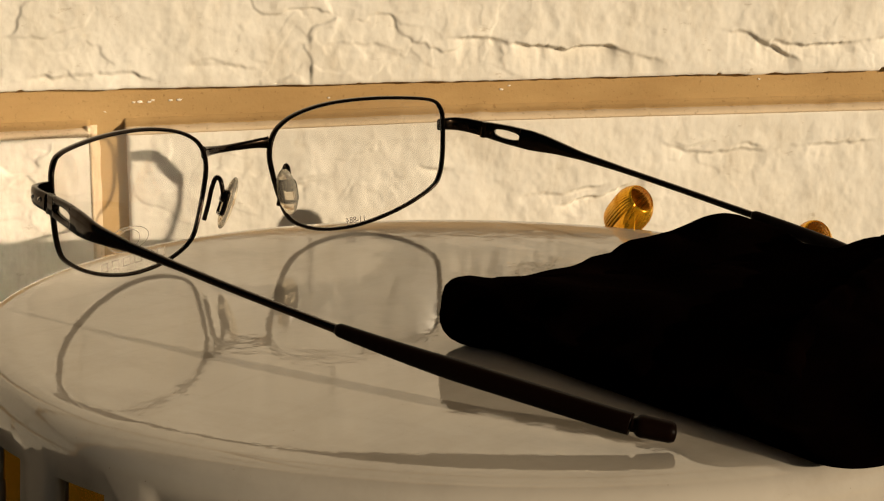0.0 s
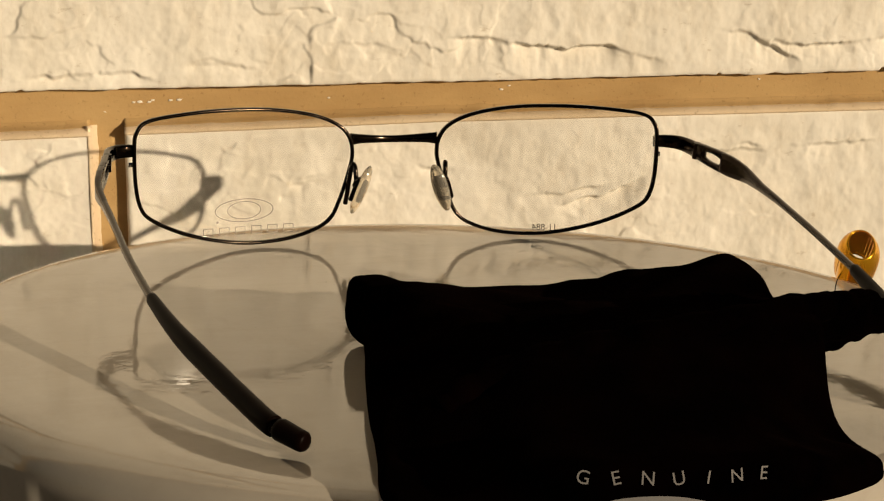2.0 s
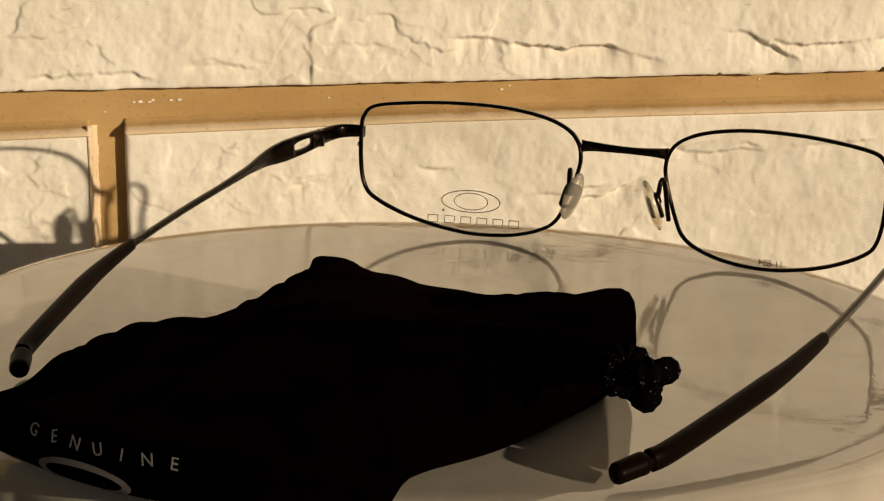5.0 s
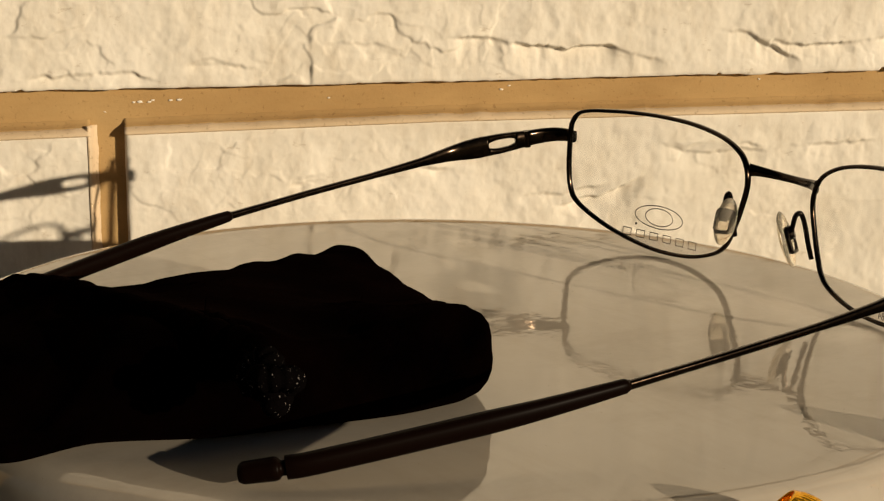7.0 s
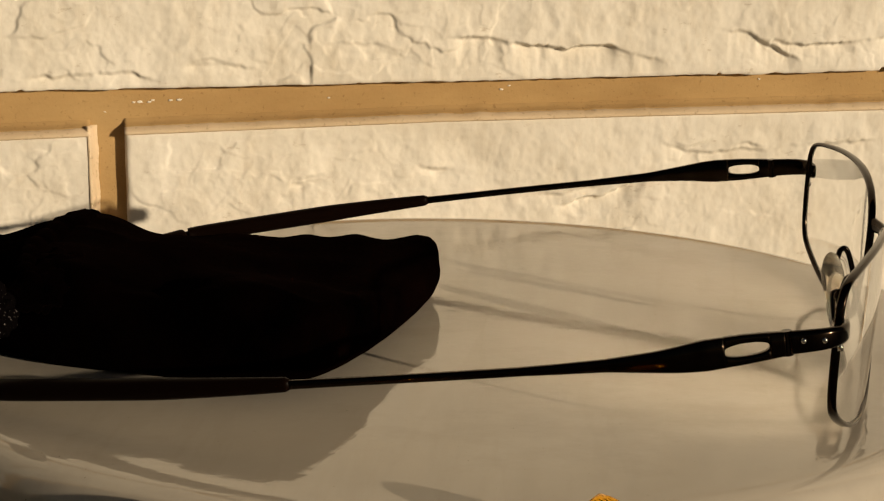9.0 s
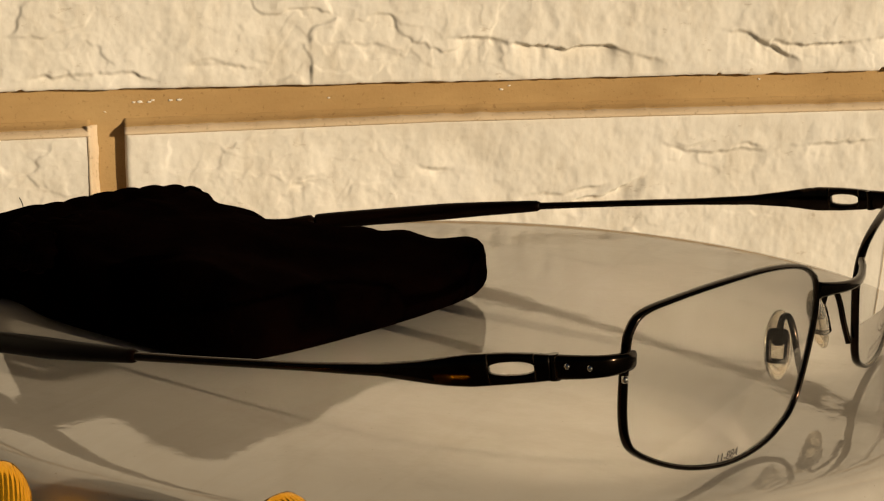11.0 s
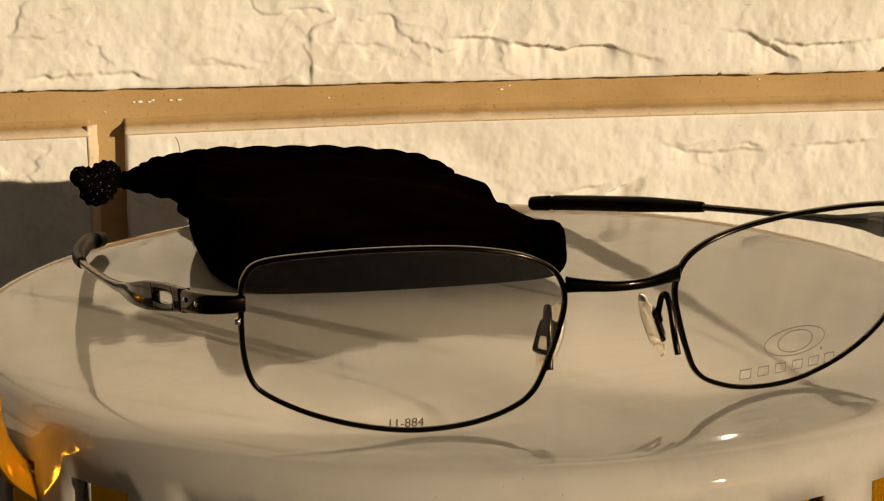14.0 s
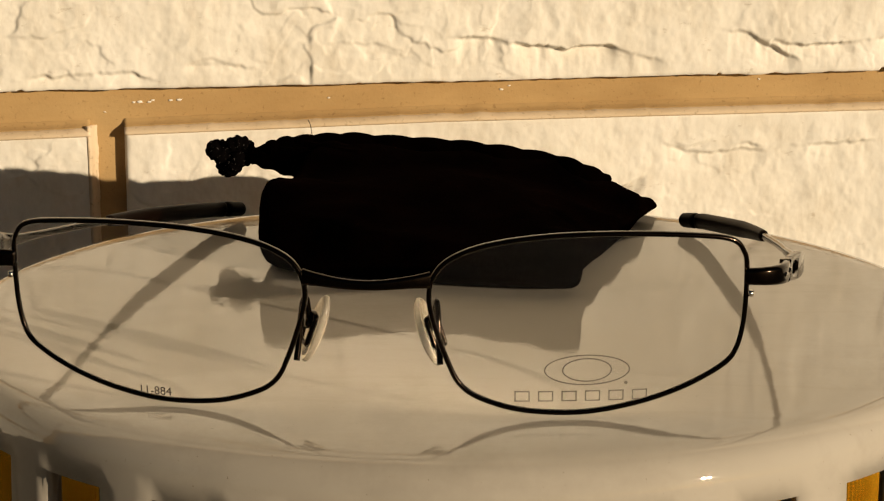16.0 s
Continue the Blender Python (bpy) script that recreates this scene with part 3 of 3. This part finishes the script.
        i0 = min(i for i, p in enumerate(path) if p.y > s0)
        i1 = max(i for i, p in enumerate(path) if p.y < s1)
        bar(path[:i0 + 1], lambda y: -half(y), half)
        bar(path[i0:i1 + 1], lambda y: slot(y), half)
        bar(path[i0:i1 + 1], lambda y: -half(y), lambda y: -slot(y))
        bar(path[i1:], lambda y: -half(y), half)
        part("temple_arm", recalc(bm), METAL, g, "slim dark metal temple with an oval cut-out", m=m)
        # rubber sleeve and its tip
        path = spline([(75.25, 91.5, 12.5), (72.2, 110, 9.8), (67.2, 130, 6.8), (62.6, 146.5, 4.3), (60.6, 151, 3.6)], 50)
        for i, p in enumerate(path):
            f = i / 49
            p += Vector((1.0 + 2.4 * f, -2.6 * f, 0)) if side > 0 else Vector((-0.8, -1.2 * f, 0))
        secs = []
        for i in range(50):
            f = i / 49
            r = 1.25 + 0.75 * min(1, f * 3) if i else 0.9
            secs.append(oval(r * 0.8, r, 12, 0.8))
        bm = bmesh.new()
        sweep(bm, path, secs)
        sleeve = part("temple_sleeve", recalc(bm), RUBBER, g, "dark rubber temple sleeve", m=m)
        bm = bmesh.new()
        path = spline([(60.6, 151, 3.6), (60.0, 152, 3.45), (59.4, 153, 3.3), (58.2, 155, 2.95), (57.0, 157, 2.6), (56.5, 157.7, 2.5)], 24)
        for p in path:
            p += Vector((3.4, -2.6, 0)) if side > 0 else Vector((-0.8, -1.2, 0))
        secs = [oval(*(2 * (float(np.interp(i, [0, 3, 5, 8, 18, 21, 23], [1.3, 1.3, 1.9, 2.05, 1.9, 1.5, 0.5])),)), 12) for i in range(24)]
        sweep(bm, path, secs)
        part("sleeve_tip", recalc(bm), RUBBER, sleeve, "rounded tip set off by a groove", m=m)
        # nose pad and the bent wire that holds it
        bm = bmesh.new()
        bmesh.ops.create_uvsphere(bm, u_segments=20, v_segments=12, radius=1)
        bm.transform(Matrix.Translation((10.3, -2.9, 14.0)) @ pose(0, 0, 0, 4, -20, -30) @ Matrix.Diagonal((1.45, 2.6, 6.5, 1)))
        pad = part("nose_pad", bm, PAD, g, "clear silicone nose pad", m=m)
        bm = bmesh.new()
        path = spline([(12.9, -8.4, 9.5), (12.6, -7.4, 13.0), (12.3, -6.3, 17.5), (12.0, -5.2, 20.0), (11.7, -4.0, 19.6), (11.5, -3.4, 17.0),
                       (11.3, -3.1, 14.5)], 40)
        sweep(bm, path, oval(0.6, 0.6, 8), up=(1, 0, 0.2))
        arm = part("pad_arm", recalc(bm), METAL, g, m=m)
        bm = bmesh.new()
        seat = Matrix.Translation((11.45, -3.2, 14.2)) @ pose(0, 0, 0, 4, -20, -30)
        frame_line = [seat @ Vector((0, 1.55 * y, 2.7 * z)) for y, z in
                      ((-0.9, -1), (0.9, -1), (1, -0.85), (1, 0.7), (0.6, 1), (-0.6, 1), (-1, 0.7), (-1, -0.85))]
        sweep(bm, spline(frame_line, 40, True), oval(0.5, 0.62, 8), up=tuple(seat.col[0][:3]), closed=True)
        part("pad_frame", recalc(bm), METAL, arm, "small hollow frame that grips the pad", m=m)
        bm = bmesh.new()
        bmesh.ops.create_cube(bm, size=1, matrix=seat @ Matrix.Translation((0.5, 0, 1.3)) @ Matrix.Diagonal((1.3, 2.2, 2.6, 1)))
        bmesh.ops.bevel(bm, geom=bm.edges[:], offset=0.35, segments=2, affect="EDGES")
        part("pad_box", bm, METAL, arm, m=m)
    # bridge
    bm = bmesh.new()
    path = spline([(-11.2, -10.4, 25.4), (-8.5, -11.6, 25.3), (-4, -12.9, 25.0), (0, -13.3, 24.9), (4, -12.9, 25.0), (8.5, -11.6, 25.3), (11.2, -10.4, 25.4)], 40)
    secs = [oval(0.7, 0.9 + 0.7 * abs(i / 19.5 - 1) ** 2, 10, 0.6) for i in range(40)]
    sweep(bm, path, secs)
    part("bridge", recalc(bm), METAL, g, "flat bowed metal bridge", m=GLASSES)
    tagged(g, "dark metal reading glasses with clear demo lenses, open on the planter", "eyeglasses")
    return g


# ---- the pouch ----
BAG_EDGE = [(-47.5, 42), (-42, 27), (-8, 16), (25, 11), (27, 21), (31.5, 36), (40, 62), (48.5, 92), (52.5, 110), (40, 119.5), (19, 128.5), (0, 131), (-20, 127),
            (-29, 120), (-29, 104), (-38.5, 84), (-44, 62)]
BAG_HEIGHTS = [(-45, 42, 19.6), (-41, 48, 18.9), (-31, 33, 15.5), (-31, 24, 14.4), (-22, 21, 11.8), (-12, 18, 10.3), (-12, 26, 11), (0, 15, 10.3), (12, 13, 11.4), (24, 14, 13.6), (20, 30, 14.6), (21, 40, 14.5), (29, 34, 8.5), (27.5, 24, 11.8), (-38, 62, 16), (-40, 84, 21), (-25, 88, 21.5), (0, 90, 19.5), (20, 90, 17),
               (36, 90, 11), (47, 100, 4.5), (52, 109, 2.0), (25, 122, 10.5), (0, 127, 11), (-20, 121, 7), (-29, 117, 4.5), (0, 62, 17), (16, 52, 14.5), (6, 36, 13),
               (33, 48, 7), (41, 72, 6), (0, 108, 13.5)]


def bag_height(x, y):
    num = den = 0.0
    for a, b, h in BAG_HEIGHTS:
        w = 1.0 / ((x - a) ** 2 + (y - b) ** 2 + 6.0) ** 1.6
        num += w * h
        den += w
    return num / den


def tube(bm, path, radii, k=12, ruffle=0.0, waves=5):
    secs = []
    for i, r in enumerate(radii):
        sec = []
        for j in range(k):
            a = 2 * HALF_TURN * j / k
            q = r * (1 + ruffle * math.cos(waves * a + i * 0.3))
            sec.append((q * math.cos(a), q * math.sin(a)))
        secs.append(sec)
    sweep(bm, path, secs)


def build_pouch():
    from mathutils.bvhtree import BVHTree
    pouch = new("pouch")
    edge = spline([(x, y, 0) for x, y in BAG_EDGE], 220, True)
    mid = Vector((2, 75, 0))
    steps = [(0.09, 0), (0.06, 0.03), (0.03, 0.1), (0.012, 0.2), (0.002, 0.32), (0, 0.45), (0.004, 0.58), (0.006, 0.74), (0.014, 0.88), (0.032, 0.97), (0.06, 1.0), 0.11, 0.15, 0.2, 0.27, 0.35, 0.45, 0.56, 0.68, 0.8, 0.9, 0.96]
    bm = bmesh.new()
    rings = []
    for s in steps:
        s, rise = s if isinstance(s, tuple) else (s, 1.0)
        ring = []
        for p in edge:
            q = p + (mid - p) * s
            fold = (noise.noise((q.x * 0.06, q.y * 0.06, 1)) * 1.0 + noise.noise((q.x * 0.16, q.y * 0.13, 4)) * 0.55) * min(1, rise * s * 12)
            ring.append(bm.verts.new((q.x, q.y, 0.4 + (bag_height(q.x, q.y) + fold) * rise)))
        rings.append(ring)
    n = len(edge)
    for r, q in zip(rings, rings[1:]):
        for i in range(n):
            bm.faces.new((r[i], r[(i + 1) % n], q[(i + 1) % n], q[i]))
    bm.faces.new(rings[-1])
    bm.faces.new(rings[0][::-1])
    recalc(bm)
    tree = BVHTree.FromBMesh(bm)
    bag = part("bag", bm, CLOTH, pouch, "soft black microfibre bag, crumpled")
    # gathered hem with the cord channel
    path = spline([(-50, 82.5, 19.8), (-43, 85.5, 20.9), (-30, 88, 21.2), (-10, 89.5, 19.9), (10, 90, 18.0), (28, 90.5, 14.5), (38, 93, 9.5)], 190)
    bm = bmesh.new()
    tube(bm, path, [2.3 + 0.55 * abs(math.sin(i * 0.21)) + 0.3 * noise.noise((i * 0.07, 2, 0)) for i in range(190)], 12)
    part("gathered_hem", recalc(bm), CLOTH, pouch, "gathered black hem with a drawstring channel")
    # ruffled neck, cord and knot
    bm = bmesh.new()
    path = spline([(-27, 82, 14.5), (-38, 83, 17), (-47, 83.6, 18), (-54.5, 85.2, 18.2)], 26)
    tube(bm, path, [6.6 - 4.7 * (i / 25) ** 1.1 + 0.25 * math.sin(i * 1.3) for i in range(26)], 40, 0.12, 9)
    part("ruffled_neck", recalc(bm), CLOTH, pouch)
    bm = bmesh.new()
    for s in (-1, 1):
        path = [Vector((-53 - i * 0.16, 84.8 + i * 0.07 + 0.7 * math.cos(i * 0.5) * s, 18.2 + 0.7 * math.sin(i * 0.5) * s)) for i in range(26)]
        tube(bm, path, [1.25] * 26, 8)
    part("cord", recalc(bm), CORD, pouch, "twisted black drawstring")
    bm = bmesh.new()
    path = []
    for i in range(150):
        a = 2 * HALF_TURN * i / 150
        p = Vector((math.sin(a) + 2 * math.sin(2 * a), math.cos(a) - 2 * math.cos(2 * a), -1.6 * math.sin(3 * a)))
        q = Matrix.Rotation(1.1, 3, "X") @ p * 1.25
        path.append(Vector((-60.2, 87.2, 18.0)) + Vector((q.x * 1.3, q.y, q.z)))
    secs = [[(x * (1 + 0.12 * math.sin(i * 1.25)), y * (1 + 0.12 * math.sin(i * 1.25))) for x, y in oval(2.05, 2.05, 10)] for i in range(150)]
    sweep(bm, path, secs, up=(0.3, 0.2, 1), closed=True)
    part("knot", recalc(bm), CORD, pouch, "knotted end of the black drawstring")
    bm = bmesh.new()
    tube(bm, spline([(-39, 87, 23.5), (-39.3, 87, 25.8), (-40.0, 87.2, 27.4)], 10), [0.09] * 10, 6)
    part("loose_thread", recalc(bm), CLOTH, pouch)
    # printed word and emblem on the end that hangs over the rim
    word = "GENUINE"
    for i, ch in enumerate(word):
        f = i / 6
        x, y = 27.5 - 27.5 * f, 123.6 + 5.0 * f - 1.6 * math.sin(f * HALF_TURN)
        origin = Vector((x, y + 40, 9.2))
        hit = tree.ray_cast(Vector((x, y + 60, 8.3)), Vector((0, -1, 0)))
        place, normal = (hit[0], hit[1]) if hit[0] else (origin, Vector((0, 1, 0.5)))
        right = Vector((-1, 0.18, 0))
        right = (right - normal * right.dot(normal)).normalized()
        up = normal.cross(right)
        m = Matrix((right, up, normal)).transposed().to_4x4()
        m.translation = place + normal * 0.22
        part("printed_letter", text_mesh(ch, 3.0), PRINT, bag, "white printed letter", smooth=False,
             m=m @ pose(0, 0, 0, 0, 0, (-14, 10, -6, 12, -8, 6, -4)[i]))
    bm = bmesh.new()
    ring_art(bm, 0, 0, 9.5, 4.2, 1.7, 64)
    for v in bm.verts:
        x = 17 - v.co.x
        z = 3.2 + v.co.y * 0.6
        hit = tree.ray_cast(Vector((x, 200, max(0.6, z))), Vector((0, -1, 0)))
        v.co = (hit[0] + hit[1] * 0.25) if hit[0] else Vector((x, 130, z))
    part("printed_emblem", bm, PRINT, bag, "white printed oval ring")
    tagged(pouch, "black microfibre drawstring pouch lying crumpled on the planter", "pouch")
    return pouch


planter = build_planter()
eyeglasses = build_eyeglasses()
pouch = build_pouch()

# ---- the turn: seconds, shift of the pot's axis in drawing units, lean in degrees, turn in degrees ----
TURN = [
    (0, -0.67, 6.75, -0.35, 0.08, -0.06, 236.33),
    (0.5, -1.52, 4.59, -0.10, 0.04, -0.14, 227.95),
    (1, -2.44, 1.43, 0.05, 0.06, 0.06, 218.48),
    (1.5, -3.40, -0.73, 0.38, 0.12, 0.03, 216.64),
    (2, -4.15, -1.30, 0.29, -0.15, 0.17, 202.11),
    (2.5, -3.96, 0.50, 0.21, -0.28, 0.09, 195.27),
    (3, -4.14, -1.57, 0.15, -0.17, 0.07, 189.88),
    (3.5, -3.61, -2.40, 0.21, -0.14, 0.12, 178.48),
    (4, -2.80, -2.63, 0.49, -0.30, 0.08, 173.82),
    (4.2, -2.80, -2.63, 0.49, -0.30, 0.08, 173.82),
    (6.3, 0.50, -0.71, -0.34, 0.14, 0.14, 131.56),
    (6.5, 0.70, -0.51, -0.54, 0.28, -0.02, 130.96),
    (7, 0.11, -3.32, -0.45, 0.12, -0.30, 128.00),
    (7.5, 1.63, -3.67, -0.46, 0.06, -0.08, 112.37),
    (8, 1.70, -4.17, -0.36, 0.11, -0.06, 109.08),
    (8.5, 2.95, -3.51, -1.12, 0.17, -0.06, 97.91),
    (9, 3.21, -7.77, -0.58, 0.11, -0.16, 86.86),
    (9.2, 3.21, -7.77, -0.58, 0.11, -0.16, 87.16),
    (11.3, 2.89, -13.97, -0.05, -0.01, 0.30, 57.90),
    (11.5, 3.09, -13.67, 0.15, -0.06, 0.36, 53.90),
    (12, 3.31, -12.03, -0.09, -0.13, 0.13, 50.56),
    (12.5, 2.73, -1.54, 0.07, -0.51, -0.01, 45.68),
    (13, 3.69, 3.47, 0.09, -0.30, -0.04, 39.61),
    (13.5, 4.49, 7.54, 0.21, -0.08, 0.06, 28.66),
    (14, 3.90, 6.80, 0.36, -0.07, -0.14, 27.93),
    (14.5, 3.58, 9.08, 0.33, -0.05, -0.10, 18.53),
    (15, 0.62, 10.01, 0.49, -0.01, -0.09, 13.91),
    (15.2, -1.18, 10.01, 0.59, 0.14, 0.01, 9.41),
    (15.5, -1.58, 7.70, 0.68, 0.14, -0.05, 7.25),
    (16, -2.48, 5.73, 0.46, 0.04, 0.07, -0.19),
]


def motions():
    lean = pose(0, 0, 0.3 * U, 0, -0.75, 0)
    rows = [(t, pose(x * U, y * U, z * U, a, b, 0) @ pose(0, 0, 0, 0, 0, r) @ lean) for t, x, y, z, a, b, r in TURN]
    for thing in (planter, eyeglasses, pouch):
        walk(thing, rows)


motions()
